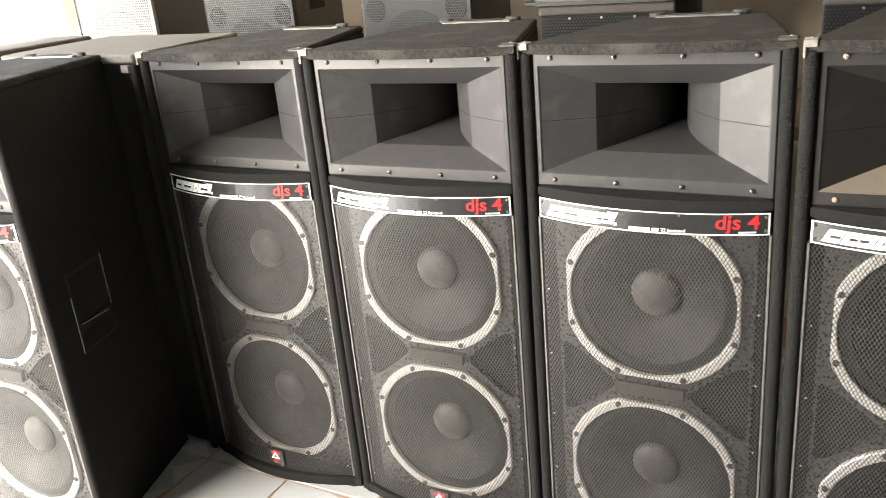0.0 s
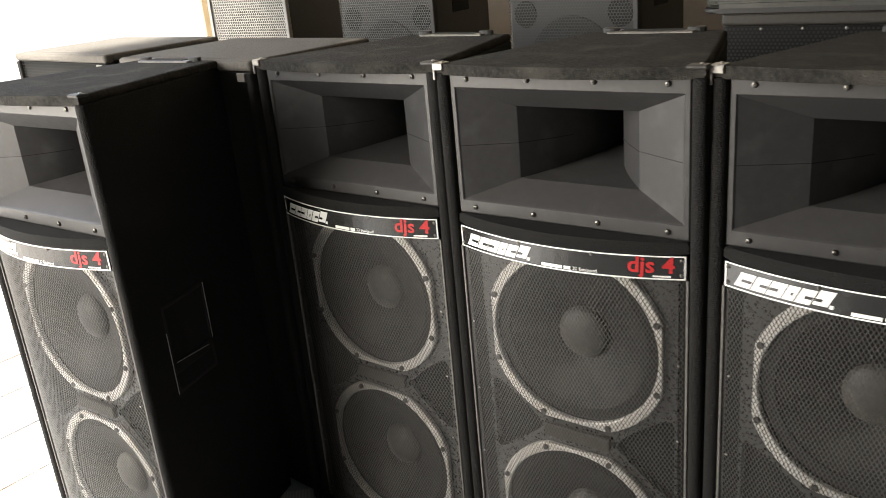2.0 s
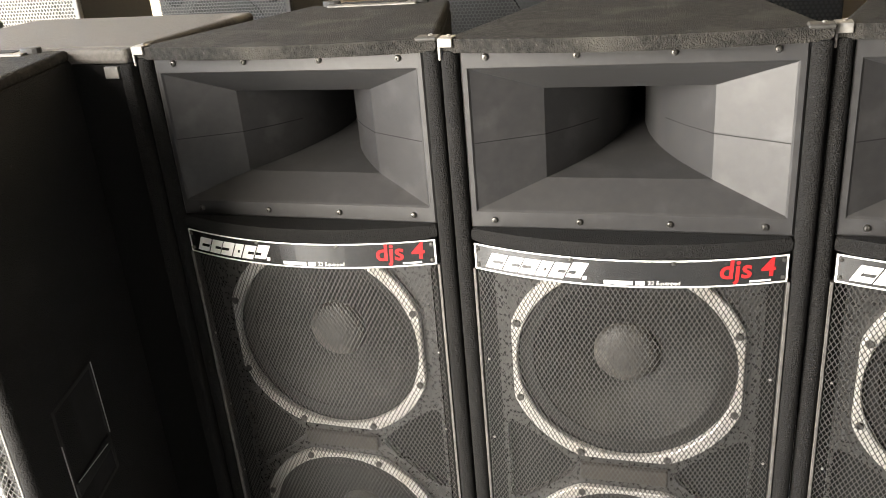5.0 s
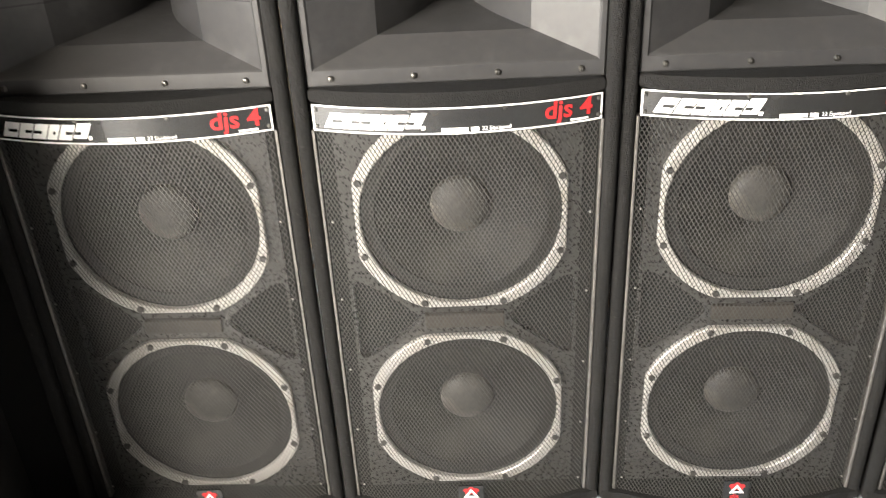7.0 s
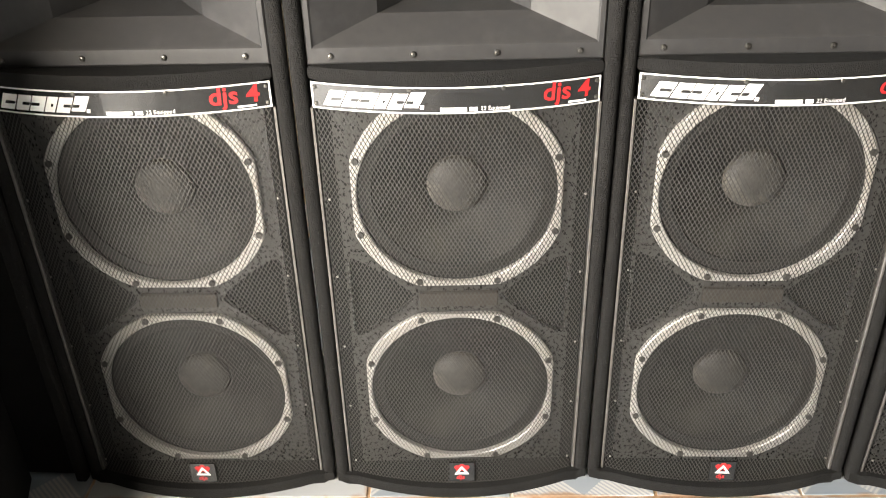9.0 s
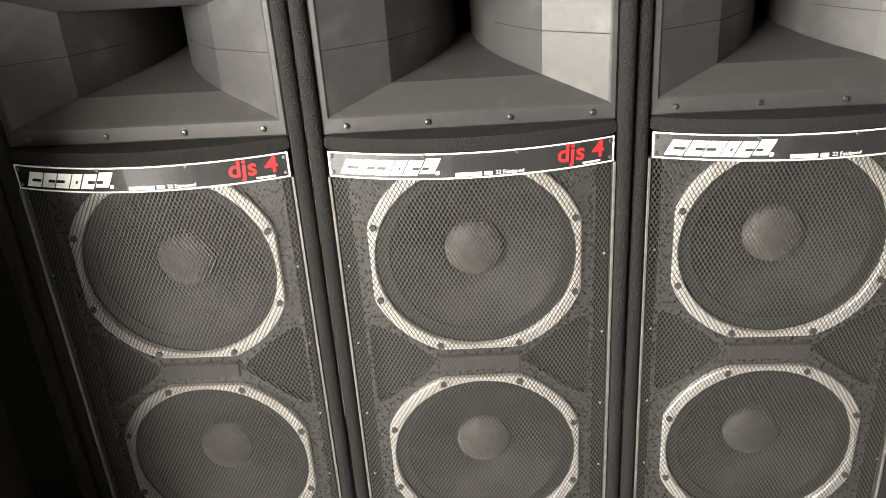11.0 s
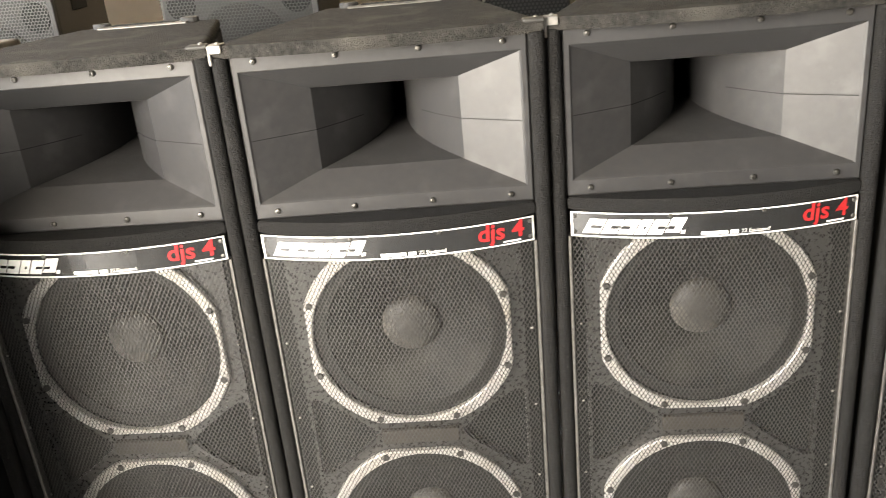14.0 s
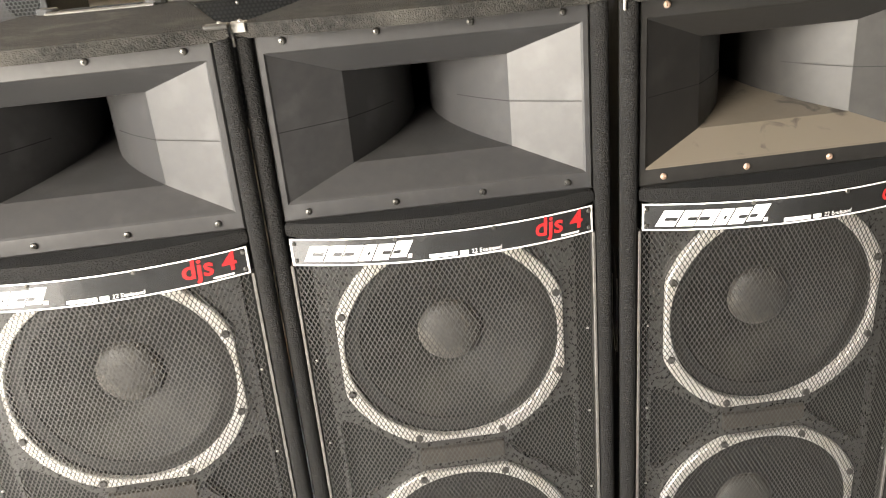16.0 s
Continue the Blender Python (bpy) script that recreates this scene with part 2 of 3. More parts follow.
def tile_material(patterned):
    """Glazed tile: a blue-grey and white print of squares set on their corners, the white ones hatched; or plain grey."""
    m, ns, ln = nodes_of("printed_floor_tile" if patterned else "plain_floor_tile")
    b = ns["Principled BSDF"]
    tc, info = ns.new("ShaderNodeTexCoord"), ns.new("ShaderNodeObjectInfo")
    noise_big = ns.new("ShaderNodeTexNoise")
    noise_big.inputs["Scale"].default_value, noise_big.inputs["Detail"].default_value = 9, 6
    ln.new(tc.outputs["Object"], noise_big.inputs["Vector"])

    def mix(fac, a, c):
        x = ns.new("ShaderNodeMix")
        x.data_type = "RGBA"
        for key, v in (("Factor", fac), ("A", a), ("B", c)):
            if isinstance(v, tuple):
                x.inputs[key].default_value = (*v, 1)
            else:
                ln.new(v, x.inputs[key])
        return x.outputs["Result"]

    cloud = mix(noise_big.outputs["Fac"], (0.33, 0.348, 0.358), (0.40, 0.412, 0.415))
    if patterned:
        turn = ns.new("ShaderNodeMapping")
        turn.inputs["Rotation"].default_value = (0, 0, radians(45))
        turn.inputs["Location"].default_value = (0.0021, 0.0013, 0.05)
        ln.new(tc.outputs["Object"], turn.inputs["Vector"])
        check = ns.new("ShaderNodeTexChecker")
        check.inputs["Scale"].default_value = 1 / 0.106
        ln.new(turn.outputs["Vector"], check.inputs["Vector"])
        wave = ns.new("ShaderNodeTexWave")
        wave.inputs["Scale"].default_value, wave.inputs["Distortion"].default_value = 36, 1.2
        ln.new(turn.outputs["Vector"], wave.inputs["Vector"])
        hard = ns.new("ShaderNodeMapRange")
        hard.inputs["From Min"].default_value, hard.inputs["From Max"].default_value = 0.35, 0.6
        ln.new(wave.outputs["Fac"], hard.inputs["Value"])
        blue = mix(noise_big.outputs["Fac"], (0.23, 0.27, 0.305), (0.31, 0.338, 0.362))
        hatched = mix(hard.outputs["Result"], (0.34, 0.362, 0.382), (0.50, 0.492, 0.475))
        cloud = mix(check.outputs["Fac"], blue, hatched)
    dirt = ns.new("ShaderNodeMapRange")
    dirt.inputs["From Min"].default_value, dirt.inputs["From Max"].default_value = 0.58, 0.8
    dirt.inputs["To Max"].default_value = 0.6
    ln.new(noise_big.outputs["Fac"], dirt.inputs["Value"])
    out = mix(dirt.outputs["Result"], cloud, (0.34, 0.28, 0.21))
    # Brown wear that creeps in from the joints.
    sep, big = ns.new("ShaderNodeSeparateXYZ"), ns.new("ShaderNodeMath")
    big.operation = "MAXIMUM"
    ln.new(tc.outputs["Object"], sep.inputs["Vector"])
    for k, axis in enumerate("XY"):
        ab = ns.new("ShaderNodeMath")
        ab.operation = "ABSOLUTE"
        ln.new(sep.outputs[axis], ab.inputs[0])
        ln.new(ab.outputs["Value"], big.inputs[k])
    add = ns.new("ShaderNodeMath")
    add.operation = "MULTIPLY_ADD"
    add.inputs[1].default_value = 0.075
    ln.new(noise_big.outputs["Fac"], add.inputs[0])
    ln.new(big.outputs["Value"], add.inputs[2])
    creep = ns.new("ShaderNodeMapRange")
    creep.inputs["From Min"].default_value, creep.inputs["From Max"].default_value, creep.inputs["To Max"].default_value = 0.182, 0.192, 0.8
    ln.new(add.outputs["Value"], creep.inputs["Value"])
    out = mix(creep.outputs["Result"], out, (0.30, 0.175, 0.095))
    hv, vr = ns.new("ShaderNodeHueSaturation"), ns.new("ShaderNodeMapRange")
    vr.inputs["To Min"].default_value, vr.inputs["To Max"].default_value = 0.9, 1.06
    ln.new(info.outputs["Random"], vr.inputs["Value"])
    ln.new(vr.outputs["Result"], hv.inputs["Value"])
    ln.new(out, hv.inputs["Color"])
    ln.new(hv.outputs["Color"], b.inputs["Base Color"])
    b.inputs["Roughness"].default_value = 0.28
    return m


# ---- mesh helpers ----
def part(name, bm, material, parent=None, label="", at=None, smooth=False):
    data = bpy.data.meshes.new(name)
    bm.normal_update()
    bm.to_mesh(data)
    bm.free()
    if smooth:
        data.polygons.foreach_set("use_smooth", [True] * len(data.polygons))
    data.materials.append(material)
    ob = new(name, data)
    if parent:
        ob.parent = parent
    if at is not None:
        ob.matrix_basis = at
    if label:
        ob["label"] = label
    return ob


def again(ob, name, at, parent):
    """Another piece on the same mesh."""
    o = new(name, ob.data)
    o.parent, o.matrix_basis = parent, at
    return o


def add_box(bm, x0, x1, y0, y1, z0, z1, bevel=0.0, segments=2):
    vs = [bm.verts.new((x, y, z)) for x in (x0, x1) for y in (y0, y1) for z in (z0, z1)]
    fs = [bm.faces.new([vs[i] for i in q]) for q in ((0, 1, 3, 2), (4, 6, 7, 5), (0, 4, 5, 1), (2, 3, 7, 6), (0, 2, 6, 4), (1, 5, 7, 3))]
    if bevel:
        es = list({e for f in fs for e in f.edges})
        bmesh.ops.bevel(bm, geom=es, offset=bevel, segments=segments, affect="EDGES", profile=0.5)
    return bm


def box(*a, **k):
    return add_box(bmesh.new(), *a, **k)


def add_prism(bm, outline, z0, z1, bevel=0.0, segments=2):
    """An outline (x, y), against the clock, raised from z0 to z1."""
    lo, hi = [bm.verts.new((x, y, z0)) for x, y in outline], [bm.verts.new((x, y, z1)) for x, y in outline]
    n = len(lo)
    caps = [bm.faces.new(lo[::-1]), bm.faces.new(hi)]
    for i in range(n):
        bm.faces.new((lo[i], lo[(i + 1) % n], hi[(i + 1) % n], hi[i]))
    if bevel:
        es = list({e for f in caps for e in f.edges})
        bmesh.ops.bevel(bm, geom=es, offset=bevel, segments=segments, affect="EDGES", profile=0.5)
    return bm


def prism(*a, **k):
    return add_prism(bmesh.new(), *a, **k)


def lathe(profile, steps=48):
    """A profile of (radius, y) turned round the y axis."""
    bm = bmesh.new()
    rings = []
    for r, y in profile:
        if r < 1e-6:
            rings.append([bm.verts.new((0, y, 0))])
        else:
            rings.append([bm.verts.new((r * math.cos(2 * math.pi * i / steps), y, r * math.sin(2 * math.pi * i / steps))) for i in range(steps)])
    for a, c in zip(rings, rings[1:]):
        for i in range(steps):
            j = (i + 1) % steps
            if len(a) == 1:
                bm.faces.new((a[0], c[i], c[j]))
            elif len(c) == 1:
                bm.faces.new((a[i], c[0], a[j]))
            else:
                bm.faces.new((a[i], c[i], c[j], a[j]))
    bmesh.ops.recalc_face_normals(bm, faces=bm.faces)
    return bm


def screw_mesh(r, h):
    """A pan-head screw with a crossed recess, its head to -y."""
    bm = lathe([(r, 0), (r, -h * 0.45), (r * 0.75, -h * 0.85), (r * 0.32, -h), (r * 0.25, -h * 0.6), (0, -h * 0.6)], 12)
    return bm


def strands(name, x0, x1, z0, z1, wide, tall, strand, bend, material, parent, label, hexed=False, at=None, deep=0.0008):
    """A sheet of open steel mesh: narrow strands that meet at nodes, each with a rib behind its face; bend(x) is its bow."""
    vs, fs = [], []

    def strip(ax, az, bx, bz):
        for x, z in ((ax, az), (bx, bz)):
            if not (x0 <= x <= x1 and z0 <= z <= z1):
                return
        dx, dz = bx - ax, bz - az
        l = math.hypot(dx, dz)
        ox, oz = -dz / l * strand / 2, dx / l * strand / 2
        k = len(vs)
        for side, back in ((1, 0.0), (-1, 0.0), (0, 0.00005), (0, deep)):
            for x, z in ((ax, az), (bx, bz)):
                vs.append((x + side * ox, bend(x) + back, z + side * oz))
        fs.extend(((k, k + 1, k + 3, k + 2), (k + 4, k + 5, k + 7, k + 6)))

    if hexed:
        rows, cols = int((z1 - z0) / (wide * 0.866)) + 2, int((x1 - x0) / wide) + 2
        s = wide / math.sqrt(3)
        for j in range(rows):
            for i in range(cols):
                cx, cz = x0 + (i + 0.5 * (j % 2)) * wide, z0 + j * wide * 0.866
                pts = [(cx + s * math.sin(radians(60 * a)), cz + s * math.cos(radians(60 * a))) for a in range(4)]
                for a in range(3):
                    strip(*pts[a], *pts[a + 1])
    else:
        rows, cols = int((z1 - z0) / (tall / 2)) + 1, int((x1 - x0) / wide) + 1
        for j in range(rows):
            for i in range(cols):
                nx, nz = x0 + (i + 0.5 * (j % 2)) * wide, z0 + j * tall / 2
                strip(nx, nz, nx + wide / 2, nz + tall / 2)
                strip(nx, nz, nx - wide / 2, nz + tall / 2)
    data = bpy.data.meshes.new(name)
    data.from_pydata(vs, [], fs)
    data.materials.append(material)
    ob = new(name, data)
    ob.parent = parent
    if at is not None:
        ob.matrix_basis = at
    if label:
        ob["label"] = label
    return ob


# ---- the tall loudspeaker ----
HALF, BACK, DEEP, HIGH, SAG = 0.265, 0.150, 0.440, 1.218, 0.045


def bow(x):
    return -SAG * max(0.0, 1 - (x / 0.24) ** 2)


def bowed_outline(front, scale=1.0, half=HALF, back=None, deep=None):
    pts = [(-half + 2 * half * i / 24, front + scale * bow(-half + 2 * half * i / 24)) for i in range(25)]
    if back is None:
        return pts + [(BACK, DEEP), (-BACK, DEEP)]
    return pts + [(back, deep), (-back, deep)]


def curved_strip(x0, x1, z0, z1, lift, thick, cuts=16):
    """A bowed plate made of short facets."""
    bm = bmesh.new()
    cols = []
    for i in range(cuts + 1):
        x = x0 + (x1 - x0) * i / cuts
        y = bow(x) - lift
        cols.append([bm.verts.new(p) for p in ((x, y - thick, z0), (x, y - thick, z1), (x, y, z1), (x, y, z0))])
    for a, c in zip(cols, cols[1:]):
        for k in range(4):
            bm.faces.new((a[k], c[k], c[(k + 1) % 4], a[(k + 1) % 4]))
    bm.faces.new(cols[0])
    bm.faces.new(cols[-1][::-1])
    bmesh.ops.recalc_face_normals(bm, faces=bm.faces)
    return bm


def horn_mesh():
    """A flange, a wide flare, a bend and a long throat that narrows to a slot."""
    bm = bmesh.new()

    def ring(hx, z0, z1, y):
        return [bm.verts.new(p) for p in ((-hx, y, z0), (hx, y, z0), (hx, y, z1), (-hx, y, z1))]

    rings = [ring(0.2395, 0.919, 1.207, 0.016), ring(0.2395, 0.919, 1.207, 0.003), ring(0.2365, 0.922, 1.204, 0.000),
             ring(0.229, 0.946, 1.173, 0.000), ring(0.226, 0.949, 1.170, 0.003), ring(0.125, 0.9855, 1.129, 0.055)]
    for a, c in zip(rings, rings[1:]):
        for i in range(4):
            j = (i + 1) % 4
            bm.faces.new((a[i], a[j], c[j], c[i]))
    # The four walls of the throat, each a smooth curve of its own.
    curve = ((0.125, 0.9855, 1.129, 0.055), (0.098, 0.991, 1.123, 0.085), (0.074, 0.996, 1.118, 0.115), (0.053, 1.001, 1.113, 0.148),
             (0.036, 1.005, 1.108, 0.185), (0.023, 1.009, 1.103, 0.225), (0.014, 1.015, 1.098, 0.270), (0.010, 1.028, 1.084, 0.400))
    for i in range(4):
        strip = [(a[i], a[(i + 1) % 4]) for a in (ring(*c) for c in curve)]
        for (a, b2), (c, d) in zip(strip, strip[1:]):
            bm.faces.new((a, b2, d, c)).smooth = True
    bmesh.ops.remove_doubles(bm, verts=bm.verts, dist=1e-6)
    for f in bm.faces:
        f.normal_update()
        middle = Vector((0, 0.12, 1.057)) if f.calc_center_median().y > 0.03 else Vector((0, -3, 1.057))
        if f.normal.dot(middle - f.calc_center_median()) < 0 and f.calc_center_median().y > 0.0002:
            f.normal_flip()
    for e in bm.edges:
        if len(e.link_faces) == 2 and e.link_faces[0].normal.angle(e.link_faces[1].normal) > radians(14):
            e.smooth = False
    return bm


def ring_mesh():
    """The basket's rim: round, cut flat on four sides, with a round hole."""
    bm = bmesh.new()
    steps = 96
    cols = []
    for i in range(steps):
        a = 2 * math.pi * i / steps
        c, s = math.cos(a), math.sin(a)
        flat = 0.187 / max(abs(c), abs(s))
        r = min(0.2005, flat)
        prof = ((r, 0.000), (r, -0.009), (r - 0.002, -0.011), (0.1808, -0.011), (0.1788, -0.009), (0.1788, 0.004))
        cols.append([bm.verts.new((q * c, y, q * s)) for q, y in prof])
    for i in range(steps):
        a, b2 = cols[i], cols[(i + 1) % steps]
        for k in range(5):
            bm.faces.new((a[k], a[k + 1], b2[k + 1], b2[k]))
    bmesh.ops.recalc_face_normals(bm, faces=bm.faces)
    return bm


def port_outline(s):
    """The bass port between the woofers: upright at the outside, running to a blunt point."""
    upper = [(0.206, 0.079), (0.200, 0.087), (0.186, 0.085), (0.155, 0.065), (0.114, 0.033), (0.092, 0.014), (0.085, 0.004)]
    pts = upper + [(x, -z) for x, z in reversed(upper)]
    return [(s * x, 0.451 + z) for x, z in pts]


def baffle_mesh(centres):
    """A board with a round mouth for each woofer and two ports cut between them."""
    bm = bmesh.new()
    loops = [[(-0.212, 0.028), (0.212, 0.028), (0.212, 0.896), (-0.212, 0.896)], port_outline(-1), port_outline(1)]
    for c in centres:
        loops.append([(0.1805 * math.cos(2 * math.pi * k / 64), c + 0.1805 * math.sin(2 * math.pi * k / 64)) for k in range(64)])
    edges, rims = [], []
    for loop in loops:
        vs = [bm.verts.new((x, 0.022, z)) for x, z in loop]
        ring = [bm.edges.new((vs[i], vs[(i + 1) % len(vs)])) for i in range(len(vs))]
        edges += ring
        rims.append(vs)
    bmesh.ops.triangle_fill(bm, use_beauty=True, use_dissolve=False, edges=edges, normal=(0, -1, 0))
    for vs in rims:
        back = [bm.verts.new((v.co.x, 0.040, v.co.z)) for v in vs]
        for i in range(len(vs)):
            j = (i + 1) % len(vs)
            bm.faces.new((vs[i], vs[j], back[j], back[i]))
    return bm


def build_woofer(parent, z):
    ring = part("woofer", ring_mesh(), RING, parent, "silver cast rim with eight bolts", pose(0, 0.020, z))
    pleats = [(0.1790, 0.000)]
    for i in range(10):
        r = 0.1785 - 0.0029 * i
        pleats.append((r, 0.003 + 0.004 * (i % 2)))
    part("surround", lathe(pleats, 64), SURROUND, ring, smooth=True)
    cone = [(0.1518 - 0.0090 * i, 0.006 + 0.0037 * i) for i in range(12)]
    part("cone", lathe(cone, 64), CONE, ring, smooth=True)
    dome = [(0.056, 0.056), (0.055, 0.042)] + [(0.055 * math.cos(radians(a)), 0.042 - 0.022 * math.sin(radians(a))) for a in range(10, 90, 10)] + [(0, 0.020)]
    part("dust_cap", lathe(dome, 48), CAP, ring, smooth=True)
    first = None
    for k in range(8):
        a = radians(22.5 + 45 * k)
        at = pose(0.1905 * math.cos(a), -0.011, 0.1905 * math.sin(a))
        if first is None:
            first = part("bolt", lathe([(0.0065, 0), (0.0065, -0.003), (0.005, -0.005), (0.003, -0.005), (0.003, -0.003), (0, -0.003)], 12), BOLT, ring, at=at)
        else:
            again(first, "bolt", at, ring)
    return ring


def side_outline(s):
    """The plan of one side wall: a rounded front post that runs back at a slant."""
    pts = [(0.2405, 0.030), (0.2405, 0.004)]
    for k in range(17):
        a = radians(180 + 11.25 * k)
        pts.append((0.2540 + 0.0135 * math.cos(a), 0.002 + 0.0135 * math.sin(a)))
    pts += [(BACK, DEEP), (BACK - 0.02, DEEP), (0.222, 0.07)]
    if s < 0:
        pts = [(-x, y) for x, y in reversed(pts)]
    return pts


def slanted(x, z, shapes, height, lean):
    """Leaning blocks: (from, to, low, high) in units of the mark's height."""
    out = []
    for a, c, lo, hi in shapes:
        out.append([(x + (a + lean * lo) * height, z + lo * height), (x + (c + lean * lo) * height, z + lo * height),
                    (x + (c + lean * hi) * height, z + hi * height), (x + (a + lean * hi) * height, z + hi * height)])
    return out


def join_curved(outlines, lift, thick):
    """Several pieces of one printed mark, in one mesh."""
    bm = bmesh.new()
    for o in outlines:
        front = [bm.verts.new((x, bow(x) - lift - thick, z)) for x, z in o]
        rear = [bm.verts.new((x, bow(x) - lift, z)) for x, z in o]
        bm.faces.new(front)
        for i in range(len(o)):
            bm.faces.new((front[i], rear[i], rear[(i + 1) % len(o)], front[(i + 1) % len(o)]))
    bmesh.ops.recalc_face_normals(bm, faces=bm.faces)
    return bm


def lettering(words, size, x, z, lift, material, parent, bold, label):
    """Words in the built-in font, bent to the bowed front."""
    text = bpy.data.curves.new("lettering", "FONT")
    text.body, text.size, text.offset, text.resolution_u, text.shear = words, size, bold, 3, 0.05
    shape = bpy.data.objects.new("lettering", text)
    data = bpy.data.meshes.new_from_object(shape)
    bpy.data.objects.remove(shape)
    for v in data.vertices:
        a, c = v.co.x, v.co.y
        v.co = (x + a, bow(x + a) - lift, z + c)
    data.materials.append(material)
    ob = new("lettering", data)
    ob.parent = parent
    ob["label"] = label
    return ob


def build_name_plate(parent):
    lo, hi = 0.8495, 0.895
    plate = part("name_plate", curved_strip(-0.236, 0.236, lo, hi, 0.003, 0.002), PLATE, parent, "glossy black name plate with white border")
    for a, c in ((lo + 0.0005, lo + 0.003), (hi - 0.003, hi - 0.0005)):
        part("border", curved_strip(-0.2355, 0.2355, a, c, 0.005, 0.0006), WHITE, plate)
    for a in (-0.2355, 0.2325):
        part("border", curved_strip(a, a + 0.003, lo + 0.003, hi - 0.003, 0.005, 0.0006, 1), WHITE, plate)
    # The maker's mark: a row of plain leaning white blocks, the last one swept up.
    blocks = ((0.0, 1.05, 0, 1, 0.3, 1.0), (1.15, 2.08, 0, 1, 0.4, 1.3), (2.16, 3.12, 0, 1, -0.2, 0.6), (3.2, 3.9, 0, 1, 0.35, 0.5),
              (4.0, 4.9, 0, 1, 0.4, 1.3), (5.0, 5.9, 0.12, 1.12, -0.2, 0.45))
    for a, c, z0, z1, n0, n1 in blocks:
        part("mark_block", join_curved(slanted(-0.217, lo + 0.0075, [(a, c, z0, z1)], 0.0262, 0.5), 0.005, 0.0006), WHITE, plate)
        part("mark_slit", join_curved(slanted(-0.217, lo + 0.0075, [(a + max(n0, 0.02), min(c - 0.02, a + n1), 0.36, 0.56)], 0.0262, 0.5), 0.0057, 0.0002), PLATE, plate)
    part("mark_dot", join_curved(slanted(-0.217, lo + 0.0085, [(6.05, 6.28, 0, 0.24)], 0.0262, 0.2), 0.005, 0.0006), WHITE, plate)
    # The model mark, in red.
    lettering("djs 4", 0.0420, 0.1385, lo + 0.0135, 0.0056, RED, plate, 0.0009, "red model lettering")
    bars = [(-0.026 + a, -0.026 + c, lo + 0.0045, lo + 0.0100 + e) for a, c, e in ((0, 0.043, 0.0008), (0.047, 0.060, 0.001))]
    for a, c, z0, z1 in bars:
        part("text_bar", curved_strip(a, c, z0, z1, 0.005, 0.0005, 4), WHITE, plate)
    lettering("22 Equipped", 0.0094, 0.0385, lo + 0.0052, 0.0056, WHITE, plate, 0.0, "small white lettering")
    part("text_bar", curved_strip(0.182, 0.212, lo + 0.0050, lo + 0.0082, 0.005, 0.0005, 4), WHITE, plate)
    first = None
    for sx, sz in ((-0.229, lo + 0.009), (-0.229, hi - 0.009), (0.229, lo + 0.009), (0.229, hi - 0.009), (-0.075, hi - 0.005), (0.075, hi - 0.005)):
        at = pose(sx, bow(sx) - 0.0052, sz)
        if first is None:
            first = part("plate_screw", screw_mesh(0.0036, 0.002), HORN_SCREW, plate, at=at)
        else:
            again(first, "plate_screw", at, plate)


def build_badge(parent):
    """A small black badge low on the grille: a white triangle over a red bloom, with a red bar of lettering."""
    z = 0.036
    badge = part("badge", curved_strip(-0.026, 0.026, z, z + 0.052, 0.0035, 0.002, 4), PLATE, parent, "black badge with red and white emblem")
    y = 0.0056
    bm = bmesh.new()
    for k in range(5):
        a = radians(90 + 72 * k)
        cx, cz = 0.0105 * math.cos(a), z + 0.038 + 0.0062 * math.sin(a)
        ring = [bm.verts.new((cx + 0.0062 * math.cos(radians(45 * i)), bow(0) - y, cz + 0.0055 * math.sin(radians(45 * i)))) for i in range(8)]
        bm.faces.new(ring)
    part("red_bloom", bm, RED, badge)
    outer = [(-0.0155, z + 0.021), (0.0155, z + 0.021), (0, z + 0.044)]
    inner = [(-0.0075, z + 0.0255), (0.0075, z + 0.0255), (0, z + 0.0365)]
    bm = bmesh.new()
    vo = [bm.verts.new((x, bow(0) - y - 0.0006, q)) for x, q in outer]
    vi = [bm.verts.new((x, bow(0) - y - 0.0006, q)) for x, q in inner]
    for i in range(3):
        bm.faces.new((vo[i], vo[(i + 1) % 3], vi[(i + 1) % 3], vi[i]))
    part("triangle", bm, WHITE, badge)
    lettering("djs", 0.0165, -0.0120, z + 0.0070, 0.0057, RED, badge, 0.0003, "red lettering")


